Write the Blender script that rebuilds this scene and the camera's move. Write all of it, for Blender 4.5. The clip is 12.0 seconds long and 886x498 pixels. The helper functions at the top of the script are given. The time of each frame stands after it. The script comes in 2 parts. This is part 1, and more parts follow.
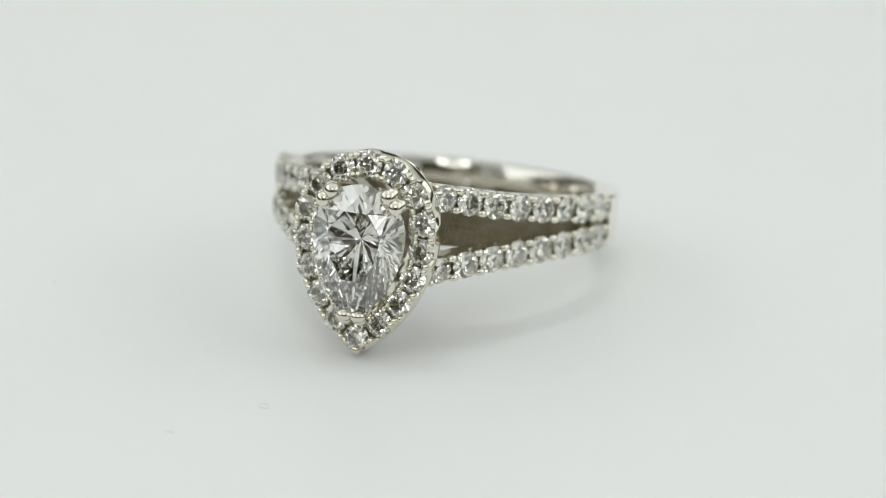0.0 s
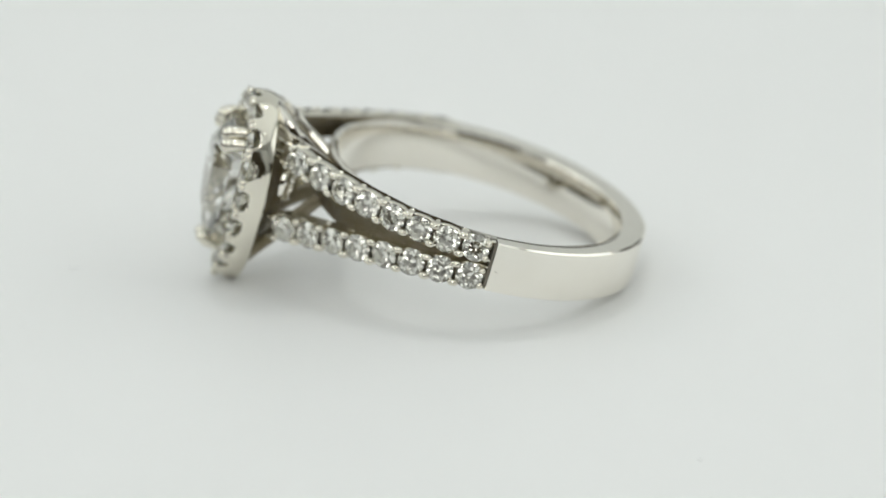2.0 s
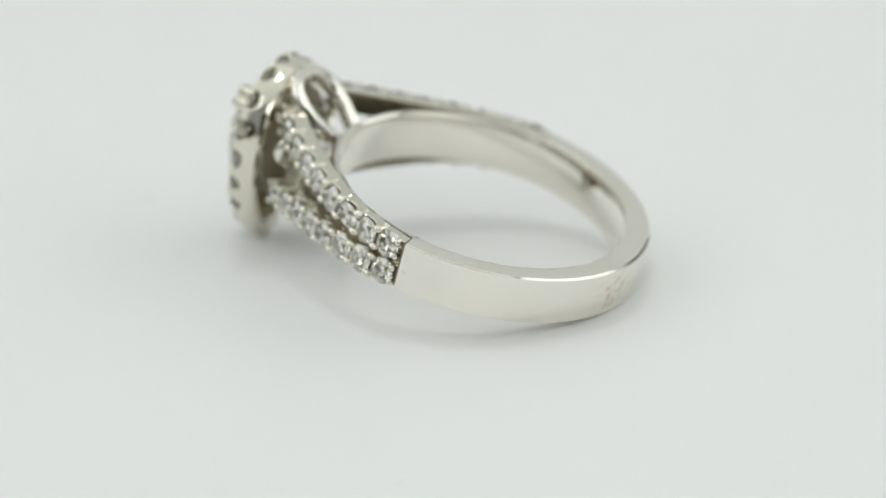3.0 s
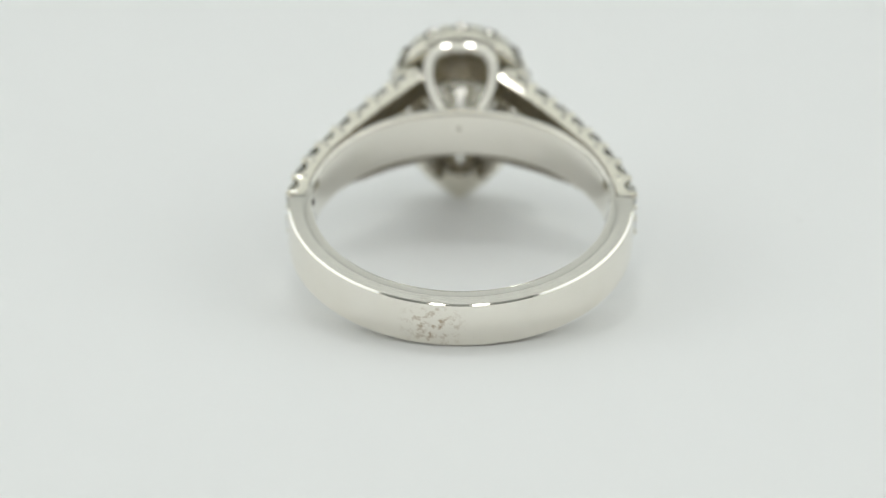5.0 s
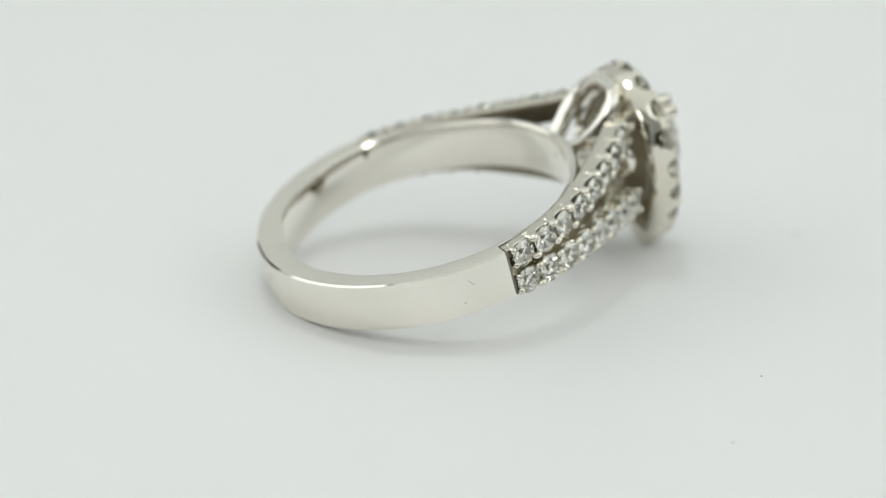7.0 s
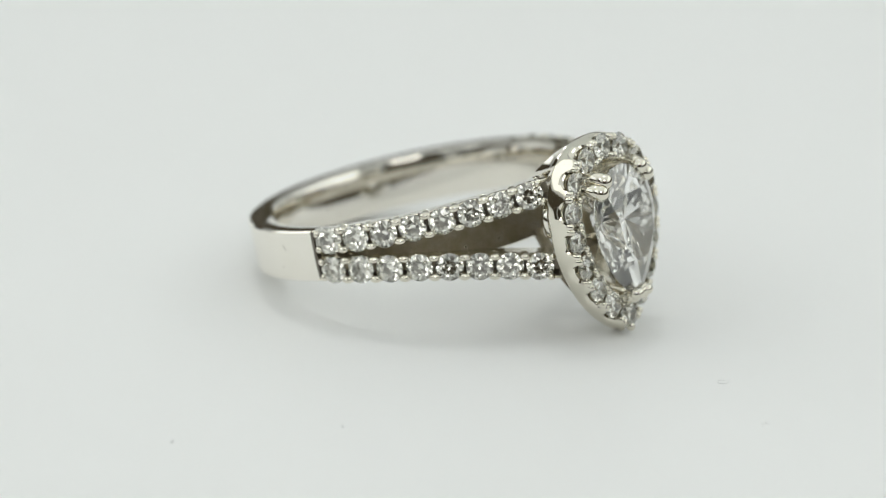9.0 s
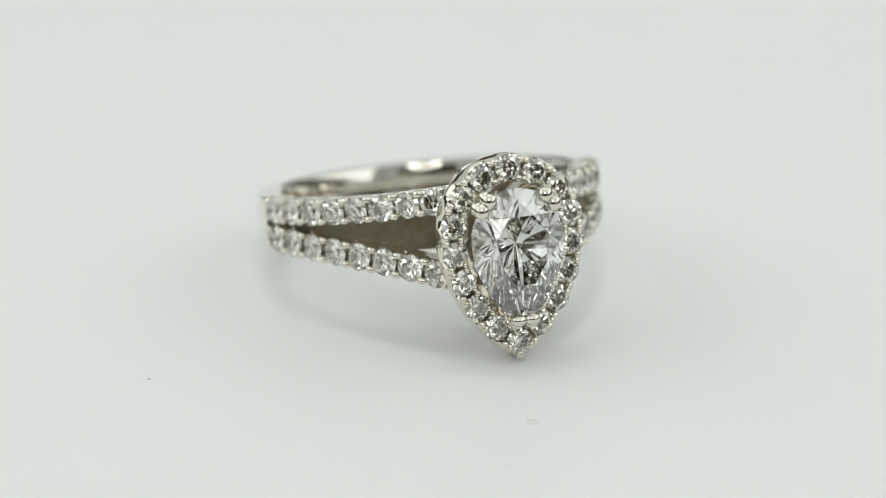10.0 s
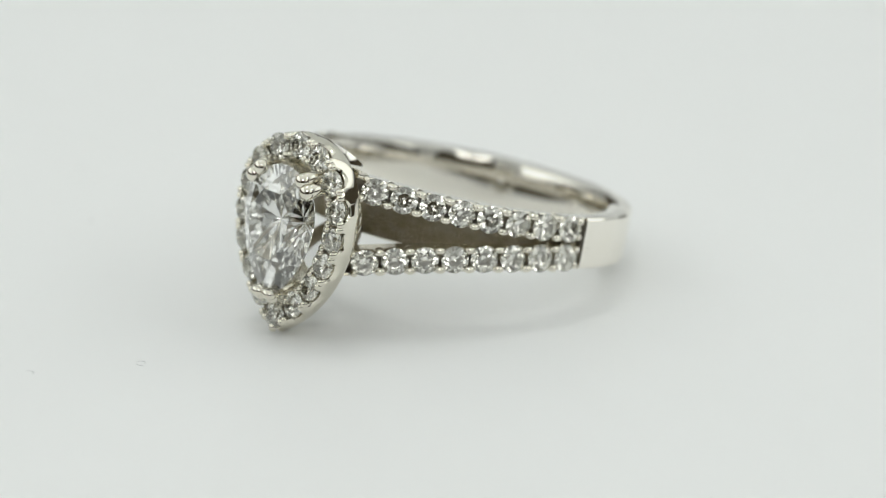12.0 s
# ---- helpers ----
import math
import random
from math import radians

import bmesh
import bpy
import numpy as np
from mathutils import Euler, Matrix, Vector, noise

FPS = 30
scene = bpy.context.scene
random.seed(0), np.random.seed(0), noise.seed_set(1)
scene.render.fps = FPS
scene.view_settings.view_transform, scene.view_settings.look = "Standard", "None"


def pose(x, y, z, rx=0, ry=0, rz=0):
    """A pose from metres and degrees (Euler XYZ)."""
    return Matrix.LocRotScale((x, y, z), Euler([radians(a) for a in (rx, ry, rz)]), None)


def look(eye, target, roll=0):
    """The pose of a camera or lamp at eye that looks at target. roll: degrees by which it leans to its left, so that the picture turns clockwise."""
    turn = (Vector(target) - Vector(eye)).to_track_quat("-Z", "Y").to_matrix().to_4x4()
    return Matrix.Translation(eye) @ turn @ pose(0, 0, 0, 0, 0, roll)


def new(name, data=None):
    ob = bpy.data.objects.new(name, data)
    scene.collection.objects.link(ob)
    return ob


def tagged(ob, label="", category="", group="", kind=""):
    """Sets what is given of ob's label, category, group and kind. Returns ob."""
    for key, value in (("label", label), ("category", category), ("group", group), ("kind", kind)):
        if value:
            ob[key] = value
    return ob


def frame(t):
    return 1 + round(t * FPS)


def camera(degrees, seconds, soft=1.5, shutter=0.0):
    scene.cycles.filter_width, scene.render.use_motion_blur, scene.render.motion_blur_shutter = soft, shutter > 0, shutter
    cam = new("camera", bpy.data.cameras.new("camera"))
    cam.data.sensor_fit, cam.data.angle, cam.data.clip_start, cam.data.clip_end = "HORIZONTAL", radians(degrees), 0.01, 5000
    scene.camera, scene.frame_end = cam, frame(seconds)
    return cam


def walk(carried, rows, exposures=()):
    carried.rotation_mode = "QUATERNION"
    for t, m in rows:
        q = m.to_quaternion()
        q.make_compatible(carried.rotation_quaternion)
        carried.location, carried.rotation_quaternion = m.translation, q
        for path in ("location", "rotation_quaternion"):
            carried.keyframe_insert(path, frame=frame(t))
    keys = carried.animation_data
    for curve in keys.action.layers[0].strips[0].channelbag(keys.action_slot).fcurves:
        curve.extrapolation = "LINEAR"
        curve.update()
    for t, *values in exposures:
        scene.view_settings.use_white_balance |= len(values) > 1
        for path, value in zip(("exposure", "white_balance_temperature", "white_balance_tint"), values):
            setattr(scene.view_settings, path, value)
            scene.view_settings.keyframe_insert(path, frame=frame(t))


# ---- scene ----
cam = camera(9.96, 12.0, 0.9)
cam.data.dof.use_dof = True
cam.data.dof.focus_distance = 0.2805
cam.data.dof.aperture_fstop = 28.0
EYE = pose(0, -0.2725, 0.1100, 90 - 21.693, 0, 0.071) @ pose(0, 0, 0, 0, 0, 0.314)
walk(cam, [(0.0, EYE), (12.0, EYE)])

scene.cycles.max_bounces, scene.cycles.transmission_bounces, scene.cycles.glossy_bounces = 22, 22, 10

# ---- light ----
world = bpy.data.worlds.new("world")
world.use_nodes = True
world.node_tree.nodes["Background"].inputs[0].default_value = (0.6, 0.65, 0.7, 1)
world.node_tree.nodes["Background"].inputs[1].default_value = 0.05
scene.world = world


def soft_box(name, size, watts, m, color=(1, 1, 1)):
    lamp = bpy.data.lights.new(name, "AREA")
    lamp.shape, lamp.size, lamp.size_y = "RECTANGLE", size[0], size[1]
    lamp.energy, lamp.color = watts, color
    ob = new(name, lamp)
    ob.matrix_world = m
    return ob


TINT = (0.964, 1.0, 0.987)
soft_box("ceiling_lamp", (0.80, 0.80), 0.69, look((0, 0.0, 0.535), (0, 0.0, 0)), TINT)
for side in (-1, 1):
    soft_box("side_lamp", (0.80, 0.36), 0.76, look((side * 0.435, 0.02, 0.34), (0, 0.02, 0.34)), TINT)
# small bright bulb high up behind the ring, which glints on the top of the halo
soft_box("top_lamp", (0.07, 0.07), 0.24, look((-0.03, 0.10, 0.53), (0, 0, 0)), TINT)

# ---- materials ----
MM = 0.001


def nodes_of(name):
    mat = bpy.data.materials.new(name)
    mat.use_nodes = True
    tree = mat.node_tree
    return mat, tree, tree.nodes["Principled BSDF"]


def add(tree, kind, **inputs):
    node = tree.nodes.new(kind)
    for key, value in inputs.items():
        node.inputs[key].default_value = value
    return node


def metal(name, color, rough, grain=9000.0, bump=0.05, stains=False, depth=0.00002, blotch=420.0, fade=0.07):
    mat, tree, bsdf = nodes_of(name)
    link = tree.links.new
    bsdf.inputs["Metallic"].default_value = 1.0
    coord = tree.nodes.new("ShaderNodeTexCoord")
    fine = add(tree, "ShaderNodeTexNoise", Scale=grain, Detail=4.0, Roughness=0.6)
    wide = add(tree, "ShaderNodeTexNoise", Scale=blotch, Detail=3.0, Roughness=0.55)
    for n in (fine, wide):
        link(coord.outputs["Object"], n.inputs["Vector"])
    ramp = tree.nodes.new("ShaderNodeMapRange")
    ramp.inputs["To Min"].default_value, ramp.inputs["To Max"].default_value = rough * 0.7, rough * 1.4
    link(wide.outputs["Fac"], ramp.inputs["Value"])
    link(ramp.outputs["Result"], bsdf.inputs["Roughness"])
    tint = tree.nodes.new("ShaderNodeMix")
    tint.data_type = "RGBA"
    tint.inputs["A"].default_value = (*color, 1)
    tint.inputs["B"].default_value = (color[0] * (1 - fade), color[1] * (1 - fade * 1.1), color[2] * (1 - fade * 1.5), 1)
    link(wide.outputs["Fac"], tint.inputs["Factor"])
    last = tint.outputs["Result"]
    if stains:
        # tarnish patch on the back of the band
        spot = add(tree, "ShaderNodeVectorMath")
        spot.operation = "DISTANCE"
        spot.inputs[1].default_value = (0.0017, 0.0099, -0.0007)
        link(coord.outputs["Object"], spot.inputs[0])
        near = tree.nodes.new("ShaderNodeMapRange")
        near.inputs["From Min"].default_value, near.inputs["From Max"].default_value = 0.0021, 0.0006
        link(spot.outputs["Value"], near.inputs["Value"])
        patch = add(tree, "ShaderNodeTexNoise", Scale=2300.0, Detail=5.0, Roughness=0.7)
        link(coord.outputs["Object"], patch.inputs["Vector"])
        edge = tree.nodes.new("ShaderNodeMapRange")
        edge.inputs["From Min"].default_value, edge.inputs["From Max"].default_value = 0.50, 0.64
        link(patch.outputs["Fac"], edge.inputs["Value"])
        both = tree.nodes.new("ShaderNodeMath")
        both.operation = "MULTIPLY"
        link(near.outputs["Result"], both.inputs[0])
        link(edge.outputs["Result"], both.inputs[1])
        stain = tree.nodes.new("ShaderNodeMix")
        stain.data_type = "RGBA"
        stain.inputs["B"].default_value = (0.50, 0.41, 0.31, 1)
        link(both.outputs["Value"], stain.inputs["Factor"])
        link(last, stain.inputs["A"])
        last = stain.outputs["Result"]
    link(last, bsdf.inputs["Base Color"])
    rise = add(tree, "ShaderNodeBump", Strength=bump, Distance=depth)
    link(fine.outputs["Fac"], rise.inputs["Height"])
    link(rise.outputs["Normal"], bsdf.inputs["Normal"])
    return mat


def matte(name, color, rough, scale=60.0, spread=0.03, bump=0.05):
    mat, tree, bsdf = nodes_of(name)
    link = tree.links.new
    coord = tree.nodes.new("ShaderNodeTexCoord")
    n = add(tree, "ShaderNodeTexNoise", Scale=scale, Detail=4.0)
    fine = add(tree, "ShaderNodeTexNoise", Scale=scale * 40, Detail=3.0)
    link(coord.outputs["Object"], n.inputs["Vector"])
    link(coord.outputs["Object"], fine.inputs["Vector"])
    mix = tree.nodes.new("ShaderNodeMix")
    mix.data_type = "RGBA"
    mix.inputs["A"].default_value = (*color, 1)
    mix.inputs["B"].default_value = (*[c * (1 - spread) for c in color], 1)
    link(n.outputs["Fac"], mix.inputs["Factor"])
    link(mix.outputs["Result"], bsdf.inputs["Base Color"])
    bsdf.inputs["Roughness"].default_value = rough
    rise = add(tree, "ShaderNodeBump", Strength=bump, Distance=0.0001)
    link(fine.outputs["Fac"], rise.inputs["Height"])
    link(rise.outputs["Normal"], bsdf.inputs["Normal"])
    return mat


def gem(name, color, ior):
    mat = bpy.data.materials.new(name)
    mat.use_nodes = True
    tree = mat.node_tree
    tree.nodes.remove(tree.nodes["Principled BSDF"])
    glass = add(tree, "ShaderNodeBsdfGlass", Color=(*color, 1), Roughness=0.0, IOR=ior)
    tree.links.new(glass.outputs["BSDF"], tree.nodes["Material Output"].inputs["Surface"])
    return mat


def glowing(name, color, strength):
    mat, tree, bsdf = nodes_of(name)
    bsdf.inputs["Base Color"].default_value = (0.8, 0.8, 0.8, 1)
    bsdf.inputs["Emission Color"].default_value = (*color, 1)
    bsdf.inputs["Emission Strength"].default_value = strength
    return mat


GOLD = metal("polished_white_gold", (0.915, 0.887, 0.825), 0.07, stains=True)
# rough cast metal, its colour darkened to hold the shade of recesses
SHADED_CAST = metal("shaded_cast_white_gold", (0.36, 0.325, 0.275), 0.30, grain=5200.0, bump=1.0, depth=0.00012, blotch=1300.0, fade=0.5)
BRIGHT = metal("bright_white_gold", (0.82, 0.79, 0.70), 0.06)
# for dark marks and cuts, and for shade painted into the stone seats
DARK = metal("tarnished_and_shaded_white_gold", (0.26, 0.235, 0.20), 0.35, bump=0.3)
DIAMOND = gem("clear_small_gemstone", (1.0, 0.998, 0.978), 2.42)
CLEAR = gem("clear_large_gemstone", (1.0, 1.0, 0.994), 2.42)
WHITE = matte("white_satin_plastic", (0.885, 0.89, 0.885), 0.45, 30.0, 0.02, 0.02)
PAPER = matte("white_paper", (0.82, 0.83, 0.82), 0.8, 12.0, 0.02)
ROOM = matte("dim_brown_paint", (0.075, 0.056, 0.030), 0.7, 6.0, 0.25)
LAMP = glowing("white_lamp_diffuser", (0.99, 0.99, 0.95), 3.3)
LINT = matte("grey_lint", (0.68, 0.68, 0.68), 0.9, 900.0, 0.3)

# ---- mesh helpers ----


def part(name, bm, material, parent=None, label="", scale=MM, smooth=True):
    me = bpy.data.meshes.new(name)
    bmesh.ops.scale(bm, vec=(scale, scale, scale), verts=bm.verts)
    bmesh.ops.recalc_face_normals(bm, faces=bm.faces)
    bm.to_mesh(me)
    bm.free()
    if smooth:
        me.shade_smooth()
        me.set_sharp_from_angle(angle=radians(38))
    me.materials.append(material)
    return placed(name, me, parent, Matrix.Identity(4), label)


def placed(name, me, parent, m, label=""):
    ob = new(name, me)
    ob.parent = parent
    ob.matrix_basis = m
    return tagged(ob, label) if label else ob


def mm(m):
    """A pose in millimetres as one in metres."""
    m = m.copy()
    m.translation = m.translation * MM
    return m


def loft(rings, closed=True, caps=False):
    """A skin over rows of points; every row is a closed section."""
    bm = bmesh.new()
    rows = [[bm.verts.new(p) for p in ring] for ring in rings]
    n = len(rows[0])
    for a, b in zip(rows, rows[1:] + rows[:1] if closed else rows[1:]):
        for i in range(n):
            bm.faces.new((a[i], a[(i + 1) % n], b[(i + 1) % n], b[i]))
    if caps:
        bm.faces.new(rows[0])
        bm.faces.new(rows[-1][::-1])
    return bm


def tube(points, radii, sides=12):
    """A round rod along points, closed with rounded ends."""
    rings = []
    pts = [Vector(p) for p in points]
    for i, p in enumerate(pts):
        t = (pts[min(i + 1, len(pts) - 1)] - pts[max(i - 1, 0)]).normalized()
        u = t.cross(Vector((0.13, 0.21, 0.97)) if abs(t.z) < 0.9 else Vector((1, 0, 0))).normalized()
        v = t.cross(u)
        r = radii[i] if isinstance(radii, (list, tuple)) else radii
        rings.append([p + (u * math.cos(a) + v * math.sin(a)) * r for a in [2 * math.pi * k / sides for k in range(sides)]])
    return loft(rings, closed=False, caps=True)


def bezier(p0, p1, p2, p3, n):
    p = [Vector(q) for q in (p0, p1, p2, p3)]
    out = []
    for i in range(n + 1):
        t = i / n
        s = 1 - t
        out.append(p[0] * s**3 + p[1] * 3 * s * s * t + p[2] * 3 * s * t * t + p[3] * t**3)
    return out


def pear(half, mid, top, tip, n):
    """n points, evenly spaced, round a pear outline from its top: an elliptic head and two arcs that meet in a point (x, z)."""
    drop = mid - tip
    big = (half * half + drop * drop) / (2 * half)
    right = [(half * math.sin(a), mid + (top - mid) * math.cos(a)) for a in [math.pi / 2 * k / 90 for k in range(90)]]
    sweep = math.asin(drop / big)
    right += [(half - big + big * math.cos(a), mid - big * math.sin(a)) for a in [sweep * k / 150 for k in range(151)]]
    line = [Vector(p) for p in right + [(-x, z) for x, z in right[-2:0:-1]]]
    line.append(line[0])
    lengths = [0.0]
    for a, b in zip(line, line[1:]):
        lengths.append(lengths[-1] + (b - a).length)
    out, k = [], 0
    for i in range(n):
        want = lengths[-1] * i / n
        while lengths[k + 1] < want:
            k += 1
        out.append(line[k].lerp(line[k + 1], (want - lengths[k]) / (lengths[k + 1] - lengths[k])))
    return out


def facets(outline, crown, deep, table, flat=0.02):
    """A brilliant cut over any outline (x, y pairs, 16 of them): table up at +z, girdle at 0, culet below."""
    bm = bmesh.new()
    n = len(outline)
    cx = sum(p[0] for p in outline) / n
    cy = sum(p[1] for p in outline) / n

    def ring(f, z, ids):
        return {i: bm.verts.new((cx + (outline[i][0] - cx) * f, cy + (outline[i][1] - cy) * f, z)) for i in ids}

    every, even, odd = range(n), range(0, n, 2), range(1, n, 2)
    top = ring(table, crown, odd)
    mid = ring((1 + table) / 2 * 1.02, crown * 0.56, even)
    up, low = ring(1, flat, every), ring(1, -flat, every)
    pav = ring(0.42, -deep * 0.62, odd)
    culet = bm.verts.new((cx, cy, -deep))
    bm.faces.new([top[i] for i in odd])
    for i in even:
        a, b = (i - 1) % n, (i + 1) % n
        for tri in ((top[a], mid[i], top[b]), (top[a], up[a], mid[i]), (mid[i], up[b], top[b]), (mid[i], up[a], up[i]), (mid[i], up[i], up[b])):
            bm.faces.new(tri)
        bm.faces.new((low[i], low[a], pav[a]))
        bm.faces.new((low[i], pav[b], low[b]))
        bm.faces.new((low[i], pav[a], culet))
        bm.faces.new((low[i], culet, pav[b]))
    for i in every:
        j = (i + 1) % n
        bm.faces.new((up[i], low[i], low[j], up[j]))
    bmesh.ops.recalc_face_normals(bm, faces=bm.faces)
    return bm


def pear_cut(outline, crown, deep, centre):
    """A pear brilliant over 32 outline points: eight mains, a wide table, a pavilion of broad facets that meets under the centre."""
    bm = bmesh.new()
    n = len(outline)
    cx, cy = centre

    def at(i, f, z):
        x, y = outline[i % n]
        return bm.verts.new((cx + (x - cx) * f, cy + (y - cy) * f, z))

    mains = range(0, n, 4)
    top = {i: at(i + 2, 0.58, crown) for i in mains}
    mid = {i: at(i, 0.80, crown * 0.58) for i in mains}
    up = [at(i, 1.0, 0.04) for i in range(n)]
    low = [at(i, 1.0, -0.04) for i in range(n)]
    pav = {i: at(i + 2, 0.26, -deep * 0.77) for i in mains}
    culet = bm.verts.new((cx, cy, -deep))
    bm.faces.new([top[i] for i in mains])
    for i in mains:
        b, nxt = (i - 4) % n, (i + 4) % n
        bm.faces.new((top[b], mid[i], top[i]))
        bm.faces.new((mid[i], up[(i + 2) % n], top[i]))
        bm.faces.new((top[i], up[(i + 2) % n], mid[nxt]))
        for k in (0, 1):
            bm.faces.new((mid[i], up[i + k], up[i + k + 1]))
            bm.faces.new((mid[nxt], up[i + 2 + k], up[(i + 3 + k) % n]))
        for k in (0, 2):
            bm.faces.new((pav[i], low[(i + k + 2) % n], low[i + k]))
            bm.faces.new((low[(i + k + 1) % n], low[i + k], low[(i + k + 2) % n]))
        bm.faces.new((low[i], pav[b], culet))
        bm.faces.new((low[i], culet, pav[i]))
    for i in range(n):
        j = (i + 1) % n
        bm.faces.new((up[i], low[i], low[j], up[j]))
    bmesh.ops.recalc_face_normals(bm, faces=bm.faces)
    return bm


def mesh_of(name, bm, material, smooth=False):
    me = bpy.data.meshes.new(name)
    bmesh.ops.scale(bm, vec=(MM, MM, MM), verts=bm.verts)
    bm.to_mesh(me)
    bm.free()
    if smooth:
        me.shade_smooth()
    me.materials.append(material)
    return me


def frame_of(x, y, z, at):
    m = Matrix((x, y, z)).transposed().to_4x4()
    m.translation = at
    return m


# ---- setting ----


def slab(name, x0, x1, y0, y1, z0, z1, material, kind="structure", label=""):
    bm = bmesh.new()
    bmesh.ops.create_cube(bm, size=1)
    for v in bm.verts:
        v.co = Vector(((x0, x1)[v.co.x > 0], (y0, y1)[v.co.y > 0], (z0, z1)[v.co.z > 0]))
    return tagged(part(name, bm, material, None, "", 1.0, False), label, "", "", kind)


# unseen brown strips, added below the white walls to darken the band's reflections
DARK_STRIP, LOW, TENT, EDGE = 0.13, 0.06, "plain white wall of the light tent", "unseen dim brown strip added to darken low reflections"
slab("table", -0.47, 0.47, -0.64, -0.20, -0.04, -0.012, ROOM, label="plain dim brown table before the light tent")
slab("floor", -0.47, 0.47, -0.20, 0.47, -0.04, -0.012, PAPER, label="white paper sheet under the turntable")
slab("dark_strip_north", -0.45, 0.45, 0.45, 0.47, -0.012, LOW, ROOM, label=EDGE)
slab("dark_strip_east", 0.45, 0.47, -0.60, 0.47, -0.012, DARK_STRIP, ROOM, label=EDGE)
slab("dark_strip_west", -0.47, -0.45, -0.60, 0.47, -0.012, DARK_STRIP, ROOM, label=EDGE)
slab("wall_north", -0.45, 0.45, 0.45, 0.47, LOW, 0.55, PAPER, label=TENT)
slab("wall_east", 0.45, 0.47, -0.60, 0.47, DARK_STRIP, 0.55, PAPER, label=TENT)
slab("wall_west", -0.47, -0.45, -0.60, 0.47, DARK_STRIP, 0.55, PAPER, label=TENT)
# front of the tent, open in the middle where the lens looks in; a dim room lies beyond
FLAP = "plain white front flap of the light tent"
slab("wall_south_west", -0.47, -0.30, -0.62, -0.60, -0.012, 0.55, PAPER, label=FLAP)
slab("wall_south_east", 0.30, 0.47, -0.62, -0.60, -0.012, 0.55, PAPER, label=FLAP)
slab("wall_south_top", -0.30, 0.30, -0.62, -0.60, 0.43, 0.55, PAPER, label=FLAP)
slab("wall_room", -0.47, 0.47, -0.66, -0.64, -0.04, 0.57, ROOM, label="plain dim brown wall of the room before the tent")
slab("ceiling", -0.47, 0.47, -0.64, 0.47, 0.55, 0.57, PAPER, label="plain white top of the light tent")


def build_turntable():
    rings = []
    for r, z in ((0.0001, 0.0), (0.05, 0.0), (0.1285, 0.0), (0.1296, -0.0004), (0.13, -0.0015), (0.13, -0.0085), (0.1292, -0.0096), (0.128, -0.010), (0.0001, -0.010)):
        rings.append([(r * math.cos(a), r * math.sin(a), z) for a in [2 * math.pi * k / 96 for k in range(96)]])
    bm = loft(rings, closed=False, caps=True)
    ob = part("turntable", bm, WHITE, None, "", 1.0)
    return tagged(ob, "round white satin turntable plate under the ring", "turntable", "", "structure")


turntable = build_turntable()
bm = bmesh.new()
bmesh.ops.create_cone(bm, cap_ends=True, segments=48, radius1=0.06, radius2=0.05, depth=0.002)
spindle = part("turntable_base", bm, PAPER, None, "", 1.0)
spindle.location = (0, 0, -0.011)
tagged(spindle, "low white base that carries the turntable plate", "turntable base", "", "structure")



def build_ring_light(inner, outer):
    """A round lamp on end that the lens looks past; its glow face turns to +z of its own space."""
    def turn(profile):
        return loft([[(r * math.cos(a), r * math.sin(a), z) for r, z in profile] for a in [2 * math.pi * k / 64 for k in range(64)]])

    lamp = tagged(new("ring_light"), "large round white ring light before the turntable", "ring light")
    part("diffuser", turn([(inner + 0.004, 0.002), (inner + 0.008, 0.004), (outer - 0.008, 0.004), (outer - 0.004, 0.002)]), LAMP, lamp, "glowing white diffuser", 1.0)
    part("housing", turn([(inner, 0.001), (outer, 0.001), (outer, -0.02), (outer - 0.01, -0.024), (inner + 0.01, -0.024), (inner, -0.02)]), ROOM, lamp, "dark housing", 1.0)
    lamp.matrix_world = look((0.0, -0.335, 0.29), (0, 0, 0.0)) @ pose(0, 0, 0, 180, 0, 0) @ pose(0, 0, 0, 0, 0, 180)
    # the stem leans down to a flat foot on the table
    back = lamp.matrix_world.inverted()
    ground = Vector((0, -0.47, -0.008))
    part("stem", tube([(0, -outer + 0.003, -0.012), back @ ground], 0.006), ROOM, lamp, "dark stem", 1.0)
    bm = bmesh.new()
    bmesh.ops.create_cone(bm, cap_ends=True, segments=32, radius1=0.06, radius2=0.055, depth=0.008, matrix=back @ Matrix.Translation(ground))
    part("foot", bm, ROOM, lamp, "dark round foot", 1.0)
    return lamp


build_ring_light(0.05, 0.105)

# ---- the ring, in millimetres: z along the finger hole, head towards -y ----
INNER, OUTER, HALF = 8.44, 9.87, 1.45
LEAN = Matrix.Rotation(radians(-2.8), 4, "X")
ring = tagged(new("ring"), "white gold halo ring with pear-cut clear stone on a white turntable", "ring")
ring.empty_display_size = 0.005

ROUND = [(math.cos(2 * math.pi * k / 16), math.sin(2 * math.pi * k / 16)) for k in range(16)]


def round_stone(radius):
    return mesh_of("gemstone", facets([(x * radius, y * radius) for x, y in ROUND], radius * 0.33, radius * 0.86, 0.56), DIAMOND)


def bead_mesh(radius, tall):
    """A short round claw with a domed top, along +z."""
    prof = [(0.80, -tall), (0.92, -tall * 0.5), (1.0, -0.25 * radius), (0.94, 0.30 * radius), (0.70, 0.70 * radius), (0.36, 0.92 * radius), (0.06, radius)]
    rings = [[(f * radius * math.cos(a), f * radius * math.sin(a), z) for a in [2 * math.pi * k / 12 for k in range(12)]] for f, z in prof]
    return mesh_of("bead", loft(rings, closed=False, caps=True), BRIGHT, True)


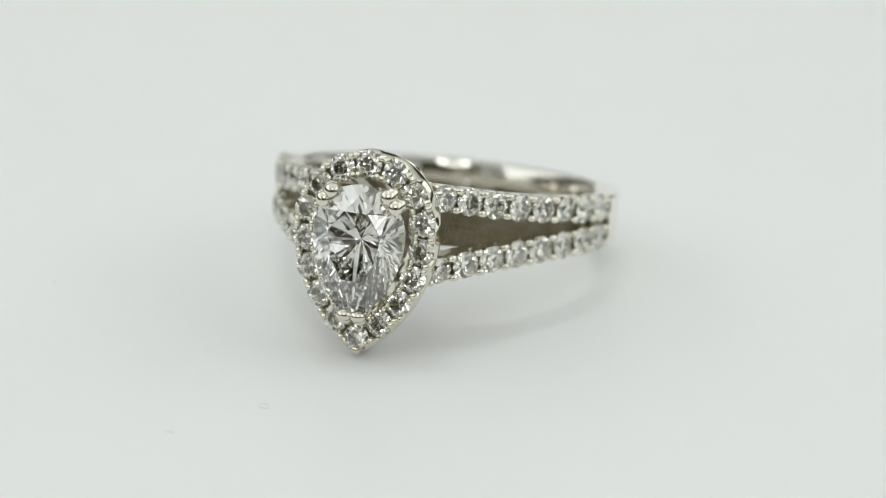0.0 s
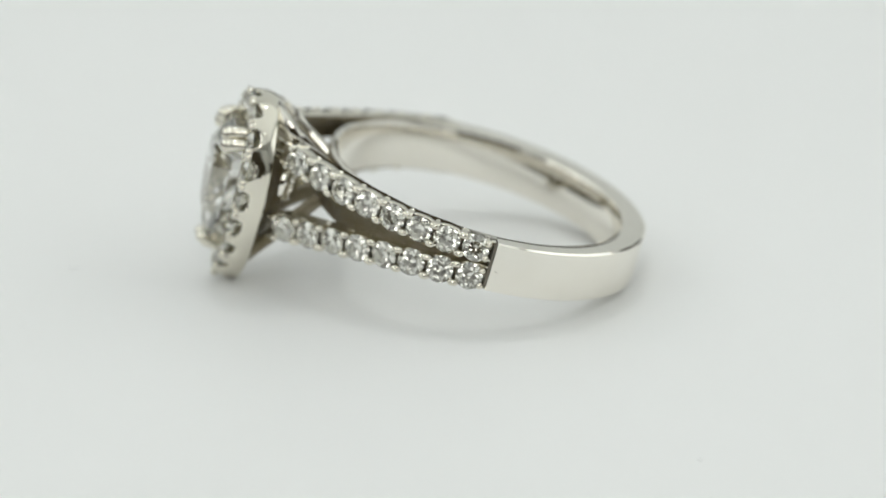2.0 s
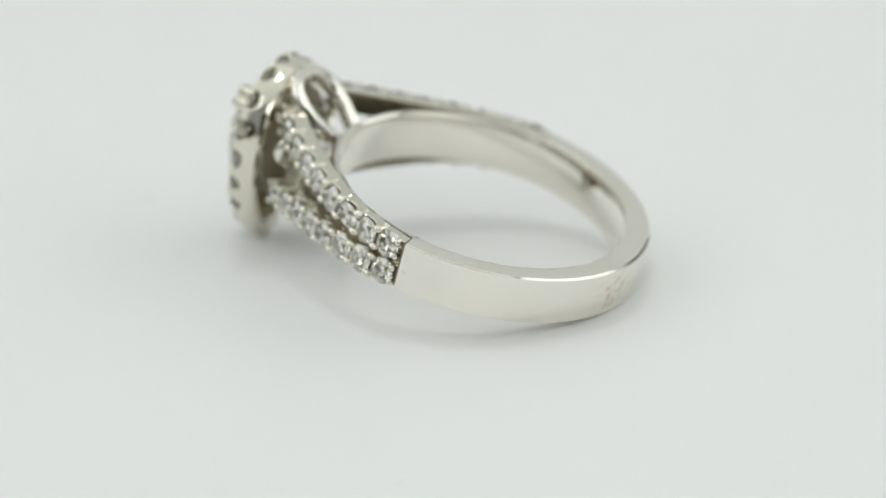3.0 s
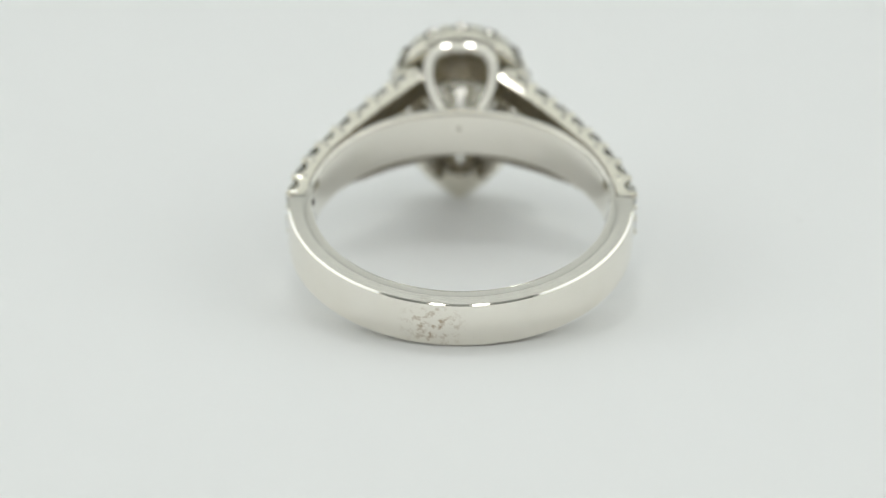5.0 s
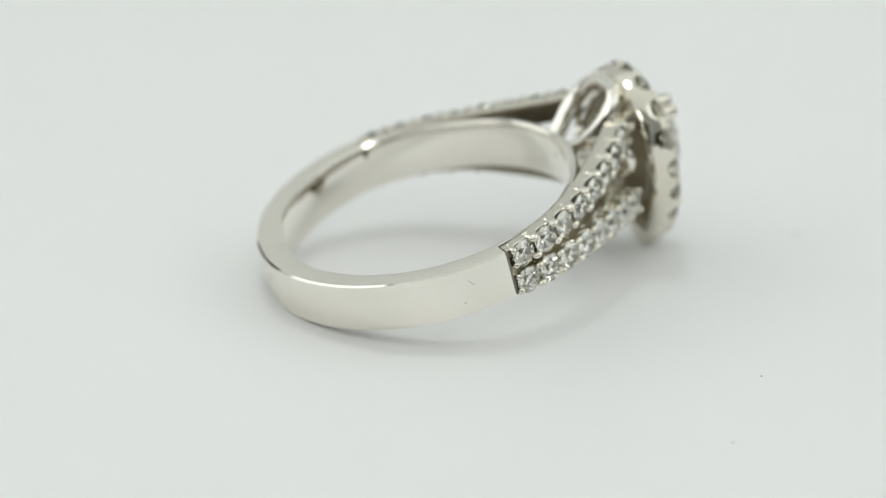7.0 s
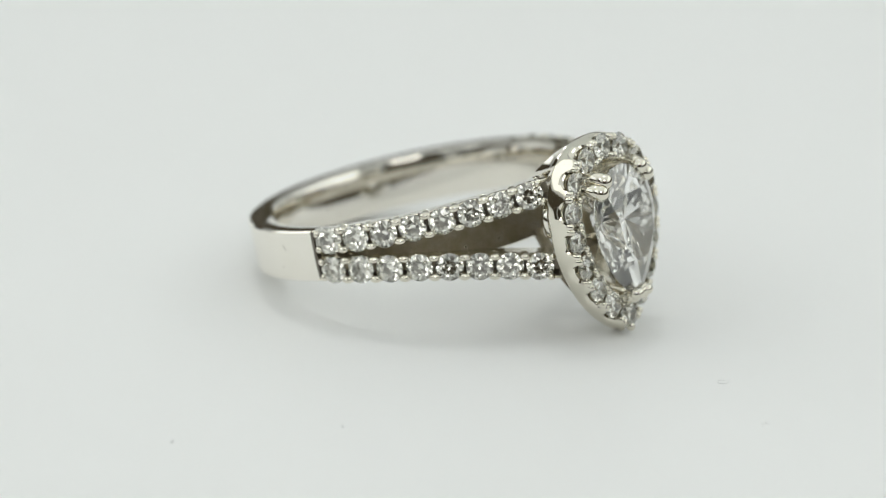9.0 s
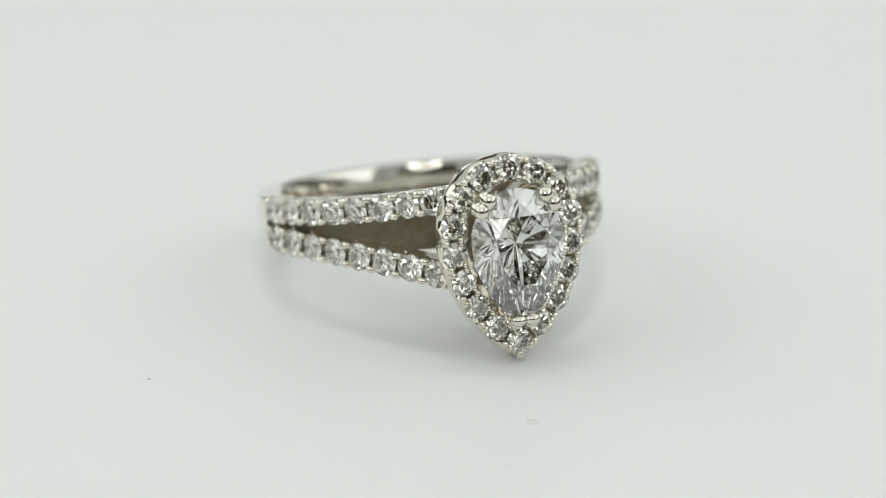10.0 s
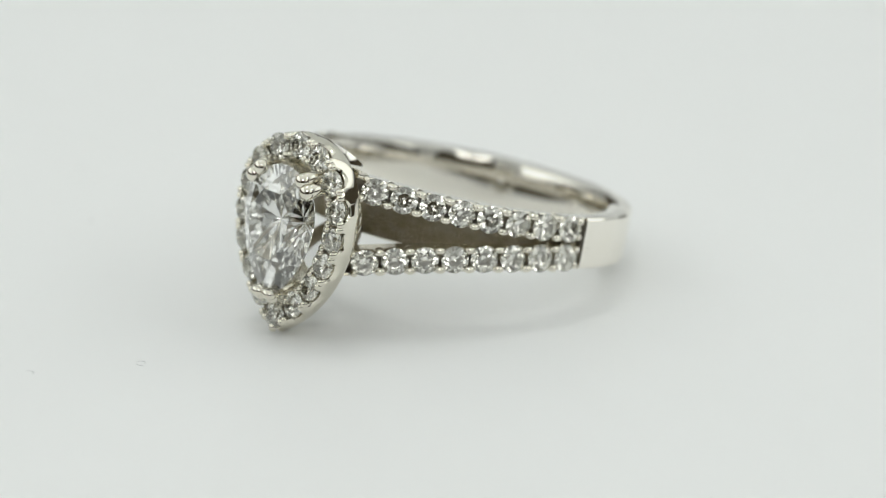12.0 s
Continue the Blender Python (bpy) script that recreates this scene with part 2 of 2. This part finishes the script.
def tilt():
    """The small chance lean and turn of a stone in its seat."""
    return Euler((random.gauss(0, 0.065), random.gauss(0, 0.065), random.uniform(0, 6.28))).to_matrix().to_4x4()


SHANK_STONE, HALO_STONE, BEAD = round_stone(0.79), round_stone(0.765), bead_mesh(0.225, 0.75)


def band_section(a, inner, outer, half, soft=0.10):
    """One closed section of the band at the angle a from the back (+y)."""
    pts = []
    mid = 0.5 * (inner + outer)
    box = [(outer - soft, half), (outer, half - soft), (outer + 0.03, half * 0.4), (outer + 0.03, -half * 0.4), (outer, -half + soft), (outer - soft, -half),
           (mid, -half), (inner + 0.3, -half), (inner + 0.08, -half + 0.1), (inner, -half + 0.35), (inner, 0), (inner, half - 0.35), (inner + 0.08, half - 0.1), (inner + 0.3, half), (mid, half)]
    back = 0.5 + 0.5 * math.cos(a)
    for r, z in box:
        drop = 0.30 * back + 0.28 * max(0.0, -math.cos(a)) ** 0.8 if z < 0 else 0.0
        pts.append(LEAN @ Vector((r * math.sin(a) + 0.10 * back, r * math.cos(a), z * (1 - 0.10 * back) - drop)))
    return pts


def build_band():
    rows = []
    n = 180
    notch = math.radians(91.0)
    for k in range(n):
        a = -math.pi + 2 * math.pi * k / n
        near = abs(a)
        if near < notch:
            outer = OUTER + 0.06 * (1 - near / notch)
        else:
            outer = 8.95
        rows.append(band_section(a, INNER, outer, HALF))
    # square shoulders where the plain part ends
    for s in (-1, 1):
        rows_at = s * notch
        rows.append(band_section(rows_at - s * 0.001, INNER, OUTER, HALF))
        rows.append(band_section(rows_at + s * 0.002, INNER, 8.95, HALF))
    rows.sort(key=lambda row: math.atan2(row[10].x, row[10].y))
    band = part("band", loft(rows), GOLD, ring, "polished white gold band with a plain tarnished back")
    band.data.materials.append(SHADED_CAST)
    # rough cast outside within the split, with the arms' shade in its colour
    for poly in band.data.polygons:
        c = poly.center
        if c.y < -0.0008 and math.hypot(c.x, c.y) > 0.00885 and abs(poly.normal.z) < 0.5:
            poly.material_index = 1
    # dark cut line across the end of each row of stones
    for s in (-1, 1):
        bm = bmesh.new()
        bmesh.ops.create_cube(bm, size=1)
        for v in bm.verts:
            v.co = LEAN @ Vector((s * (9.62 + v.co.x * 0.42), -0.25 + v.co.y * 0.12, v.co.z * 2.5))
        part("groove", bm, DARK, band, "dark cut groove")
        bm = bmesh.new()
        bmesh.ops.create_icosphere(bm, subdivisions=2, radius=0.16)
        for v in bm.verts:
            v.co = LEAN @ Vector((s * (8.44 + v.co.x * 0.25), -0.15 + v.co.y * 1.3, 0.98 + v.co.z * 1.9))
        part("solder_mark", bm, DARK, band, "dark solder mark")
    bm = bmesh.new()
    bmesh.ops.create_icosphere(bm, subdivisions=2, radius=0.11)
    for v in bm.verts:
        v.co = LEAN @ Vector((0.1 + v.co.x * 0.8, -8.44 + v.co.y * 0.12, 0.25 + v.co.z * 1.4))
    part("pit_mark", bm, SHADED_CAST, band, "small brownish pit")
    # fine scratches on the plain outside
    for deg, z, turn, long in ((89.0, -0.30, 0.2, 0.10), (-77.5, 0.35, 0.9, 0.22), (-74.0, -0.75, 0.1, 0.09), (40.0, 0.55, 0.4, 0.16)):
        pts = []
        for k in range(5):
            u = (k / 4 - 0.5) * 2 * long
            a = radians(deg) + u * math.cos(turn) / OUTER
            r = OUTER + 0.03
            pts.append(LEAN @ Vector((r * math.sin(a) + 0.10 * (0.5 + 0.5 * math.cos(a)), r * math.cos(a), z + u * math.sin(turn) + u * u)))
        part("scratch", tube(pts, 0.016, 5), DARK, band, "fine dark scratch")
    return band


build_band()


def rail_frames(s, upper):
    """Even steps along the centre line of one row of stones: place, tangent, outward normal, side."""
    z0, z1 = (0.82, 2.05) if upper else (-0.87, -2.45)
    line = bezier((9.80, 0.05, z0), (9.66, -4.2, z0 * (0.98 if upper else 0.95)), (6.3, -8.4, z0 * 1.55), (2.75, -11.95, z1), 240)
    line = [Vector((s * p.x, p.y, p.z)) for p in line]
    lengths = [0.0]
    for a, b in zip(line, line[1:]):
        lengths.append(lengths[-1] + (b - a).length)

    def at(d):
        k = 0
        d = min(max(d, 0.0), lengths[-1] - 1e-6)
        while lengths[k + 1] < d:
            k += 1
        p = line[k].lerp(line[k + 1], (d - lengths[k]) / (lengths[k + 1] - lengths[k]))
        t = (line[min(k + 4, 240)] - line[max(k - 3, 0)]).normalized()
        out = Vector((t.y, -t.x, 0)).normalized()
        if out.x * s < 0:
            out = -out
        side = t.cross(out).normalized()
        if side.z < 0:
            side = -side
        return p, t, out, side

    return at, lengths[-1]


def build_rail(s, upper):
    at, length = rail_frames(s, upper)
    first, step = 1.30, 1.69
    spots = [first + step * k for k in range(8)]
    half = 0.745
    rows = []
    n = 260
    for k in range(n + 1):
        d = 0.24 + (length - 0.24) * k / n
        p, t, out, side = at(d)
        off = min(abs(d - q) for q in spots)
        # the lower arm grows deeper towards the head
        deep = 1.02 + (0.45 if upper else 1.5) * max(0.0, d / length - 0.30)
        while deep > 1.02 and math.hypot(*(p - out * (deep - 0.06)).xy) < 8.75:
            deep -= 0.02
        cut = 0.46 * math.sqrt(max(0.0, 1 - (off / 0.56) ** 2))
        if d < first - 0.40:
            cut = max(cut, 0.10)
        h = half * (1 - 0.10 * d / length)
        # the edge away from the split starts flush with the plain band and widens to its full reach
        rim = min(h, (0.565 if upper else 0.60) + 0.05 * d)
        up, dn = (rim, h * 0.94) if upper else (h * 0.94, rim)
        side_cut = cut * 0.75
        under = 0.06 if upper else 0.50
        sec = [(up - 0.05, -side_cut), (up, -0.06 - side_cut), (up, -deep + 0.08), (up - 0.06, -deep), (-dn + under, -deep), (-dn, -deep + under * 1.1), (-dn, -0.06 - side_cut), (-dn + 0.05, -side_cut),
               (-dn + 0.16, -cut - 0.05), (-0.3, -0.86), (0.3, -0.86), (up - 0.16, -cut - 0.05)]
        rows.append([p + side * a + out * (b + 0.06) for a, b in sec])
    rail = part("shank_rail", loft(rows, closed=False, caps=True), BRIGHT, ring, "split shank arm set with small clear round stones")
    rail.data.materials.append(SHADED_CAST)
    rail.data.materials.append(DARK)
    # shade painted on the finger-side faces (1) and down in the stone seats (2)
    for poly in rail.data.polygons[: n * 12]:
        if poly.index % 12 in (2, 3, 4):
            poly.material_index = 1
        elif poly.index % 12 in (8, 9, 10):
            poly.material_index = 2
    for q in spots:
        p, t, out, side = at(q)
        placed("gemstone", SHANK_STONE, rail, mm(frame_of(t, out.cross(t), out, p + out * 0.02) @ tilt()))
    for i in range(9):
        p, t, out, side = at(first + step * (i - 0.5))
        # one broad claw on each edge, shared by two stones; a round one at either end of the row
        long, shift = (1.0, 0.20) if i == 0 else (1.0, -0.20) if i == 8 else (1.55, 0.0)
        for e in (-1, 1):
            reach = min(0.55, 0.47 + 0.05 * (first + step * (i - 0.5))) if (e > 0) == upper else 0.55
            placed("bead", BEAD, rail, mm(frame_of(t * long, out.cross(t), out, p + side * e * (reach - (0.08 if i == 0 else 0.0)) + out * 0.08 + t * shift)))
    return rail


for s in (-1, 1):
    for upper in (True, False):
        build_rail(s, upper)

# ---- head: pear halo, centre stone, claws, gallery ----
FRONT, BACK = -13.95, -12.45


def build_halo():
    n = 512
    outer, inner = pear(4.18, 0.25, 4.48, -7.05, n), pear(2.88, 0.1, 2.92, -5.25, n)
    centre = pear(3.47, 0.15, 3.76, -6.05, n)
    spots = [n * k / 16 for k in range(16)]
    total = sum((centre[k] - centre[k - 1]).length for k in range(n))
    rows = []
    for k in range(n):
        off = min(min(abs(k - q), n - abs(k - q)) for q in spots) * total / n
        cut = 0.50 * math.sqrt(max(0.0, 1 - (off / 0.53) ** 2))
        o, c, i = outer[k], centre[k], inner[k]
        far = o + (o - c).normalized() * -0.32
        sec = [(far, BACK), (o.lerp(far, 0.35), BACK - 0.12), (o, BACK - 0.6), (o.lerp(far, 0.15), FRONT + 0.12 + cut), (o.lerp(far, 0.5), FRONT + cut), (o.lerp(c, 0.55), FRONT + cut + 0.04),
               (c, FRONT + 0.34 + cut * 0.75), (i.lerp(c, 0.5), FRONT + cut * 0.9 + 0.06), (i.lerp(c, 0.12), FRONT + cut), (i, FRONT + 0.1 + cut), (i, BACK)]
        rows.append([(q.x, y, q.y) for q, y in sec])
    halo = part("halo", loft(rows), BRIGHT, ring, "pear-shaped halo set with small clear round stones")
    halo.data.materials.append(SHADED_CAST)
    # channel between the stones gets its shade from the darker metal
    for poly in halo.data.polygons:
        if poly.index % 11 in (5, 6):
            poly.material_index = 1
    for q in spots:
        c = centre[int(q)]
        m = Matrix.Translation((c.x, FRONT + 0.02, c.y)) @ Matrix.Rotation(radians(90), 4, "X") @ tilt()
        placed("gemstone", HALO_STONE, halo, mm(m))
        k = int(q + n / 32) % n
        c, o, i = centre[k], outer[k], inner[k]
        t = (centre[(k + 3) % n] - centre[k - 3]).normalized()
        for w in (-1, 1):
            for at in (c.lerp(o, 0.62), c.lerp(i, 0.72)):
                g = at + t * w * 0.16
                placed("bead", BEAD, halo, mm(frame_of(Vector((1, 0, 0)), Vector((0, 0, 1)), Vector((0, -1, 0)), (g.x, FRONT - 0.03, g.y))))
    bm = bmesh.new()
    bmesh.ops.create_uvsphere(bm, u_segments=14, v_segments=10, radius=0.27)
    bmesh.ops.translate(bm, verts=bm.verts, vec=(0, FRONT + 0.05, -6.72))
    part("tip_bead", bm, BRIGHT, halo)
    return halo


build_halo()
GIRDLE = -14.72
outline = [(p.x, p.y) for p in pear(2.70, 0.0, 2.70, -4.95, 32)]
stone = part("centre_stone", pear_cut(outline, 0.85, 2.48, (0.0, -0.42)), CLEAR, ring, "large clear pear-cut faceted stone", smooth=False)
stone.matrix_basis = mm(Matrix.Translation((0, GIRDLE, 0)) @ Matrix.Rotation(radians(90), 4, "X"))


def build_claw(x, z, inx, inz, flat=1.0):
    """A claw that rises from the basket outside the girdle and folds its round tip over the crown."""
    dx, dz = x - inx, z - inz
    pts = bezier((inx + dx * 0.8, -12.0, inz + dz * 0.8), (x + dx * 0.5, -12.8, z + dz * 0.5), (x + dx * 0.45, -14.6, z + dz * 0.45), (x, -14.98, z), 12)
    bm = tube(pts, [0.36] * 9 + [0.38, 0.42, 0.44, 0.36], 12)
    ball = bmesh.new()
    bmesh.ops.create_uvsphere(ball, u_segments=18, v_segments=12, radius=0.47)
    bmesh.ops.scale(ball, verts=ball.verts, vec=(1, 1, flat))
    bmesh.ops.translate(ball, verts=ball.verts, vec=(x, -15.02, z))
    me = bpy.data.meshes.new("ball")
    ball.to_mesh(me)
    ball.free()
    bm.from_mesh(me)
    bpy.data.meshes.remove(me)
    return part("claw", bm, BRIGHT, ring, "polished claw with a round tip")


for s in (-1, 1):
    build_claw(s * 1.64, 2.20, s * 1.0, 1.35)
    build_claw(s * 2.10, 1.68, s * 1.3, 1.0)
    build_claw(s * 0.41, -4.62, s * 0.3, -3.7, 0.75)


def strap(points, wide, thick, name, material, label=""):
    """A flat bar along points; thick towards the finger hole, wide across."""
    rows = []
    pts = [Vector(p) for p in points]
    for i, p in enumerate(pts):
        t = (pts[min(i + 1, len(pts) - 1)] - pts[max(i - 1, 0)]).normalized()
        u = t.cross(Vector((0, 0.3, 1))).normalized()
        v = t.cross(u).normalized()
        sec = []
        for k in range(12):
            a = 2 * math.pi * k / 12
            ca, sa = math.cos(a), math.sin(a)
            sec.append(p + u * wide * math.copysign(abs(ca) ** 0.6, ca) + v * thick * math.copysign(abs(sa) ** 0.6, sa))
        rows.append(sec)
    return part(name, loft(rows, closed=False, caps=True), material, ring, label)


def build_gallery():
    for s in (-1, 1):
        # upper loop: from the band round under the top of the halo
        strap(bezier((s * 0.9, -8.8, 1.0), (s * 2.5, -10.9, 2.3), (s * 2.2, -12.4, 3.95), (0.0, -12.45, 3.6), 20), 0.40, 0.46, "gallery_rib", GOLD, "curved gallery rib")
        # lower loop towards the tip, shade under the head put in its colour
        strap(bezier((s * 0.7, -9.05, -1.2), (s * 1.6, -10.2, -1.9), (s * 2.2, -11.6, -3.4), (s * 1.1, -12.75, -5.2), 16), 0.33, 0.40, "gallery_rib", SHADED_CAST, "lower gallery rib, cast metal darkened for shade")

        # round eyelet between the two arms, behind the halo
        eye = [(s * (2.35 + 0.72 * math.cos(a)), -11.2 - 0.35 * math.cos(a), 0.15 + 0.85 * math.sin(a)) for a in [2 * math.pi * k / 24 for k in range(24)]]
        rows = []
        for p in eye:
            c = Vector((s * 2.35, -11.2, 0.15))
            r = (Vector(p) - c).normalized()
            rows.append([Vector(p) + r * 0.24 * math.cos(b) + Vector((0, 0.30, 0)) * math.sin(b) for b in [2 * math.pi * q / 8 for q in range(8)]])
        part("gallery_eyelet", loft(rows), GOLD, ring, "round gallery eyelet")

    # cup under the stone, open towards the finger hole; dark reflections painted outside
    n = 96
    rows = []
    for p, q in zip(pear(2.95, 0.1, 3.0, -5.3, n), pear(2.05, 0.2, 2.1, -3.7, n)):
        k, m = (p - Vector((0, -0.4))).normalized() * 0.22, (q - Vector((0, -0.2))).normalized() * 0.22
        rows.append([(p.x, -12.6, p.y), (q.x, -11.5, q.y), (q.x + m.x, -11.4, q.y + m.y), (p.x + k.x, -12.6, p.y + k.y)])
    basket = part("basket", loft(rows), SHADED_CAST, ring, "basket under the large stone, dark reflections painted outside, polished inside")
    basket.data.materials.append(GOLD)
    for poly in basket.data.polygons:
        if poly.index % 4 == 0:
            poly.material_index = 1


build_gallery()

# ---- lint on the turntable ----


def build_lint(name, x, y, r, turns, thick, label):
    pts = [(x + r * math.cos(turns * k) * (0.4 + 0.06 * k), y + r * math.sin(turns * k) * (0.5 + 0.03 * k), thick * 0.9) for k in range(12)]
    ob = part(name, tube(pts, thick, 5), LINT, None)
    return tagged(ob, label, "lint")


lint = [
    build_lint("lint_fibre", -2.02, -21.5, 0.42, 0.52, 0.011, "tiny curled grey lint fibre on the white turntable"),
    build_lint("lint_fibre", -5.1, -26.9, 0.34, 0.30, 0.012, "tiny curled grey lint fibre on the white turntable"),
    build_lint("dust_speck", -27.9, -4.4, 0.06, 0.5, 0.035, "tiny grey dust speck on the white turntable"),
    build_lint("dust_speck", 27.0, 11.6, 0.08, 0.4, 0.025, "tiny grey dust speck on the white turntable"),
    build_lint("dust_speck", -20.4, -9.9, 0.06, 0.5, 0.03, "tiny grey dust speck on the white turntable"),
]

# ---- what moves ----
RATE, FACING = 0.559033, 10.55
SEAT = mm(pose(-0.78, 1.5, 4.12, 0, 0, 2.65) @ pose(0, 0, 0, -12.3))


def motions():
    steps = [(k * 0.5, Matrix.Rotation(-RATE * (k * 0.5 - FACING), 4, "Z")) for k in range(25)]
    walk(turntable, steps)
    walk(ring, [(t, m @ SEAT) for t, m in steps])
    for ob in lint:
        walk(ob, steps)


motions()
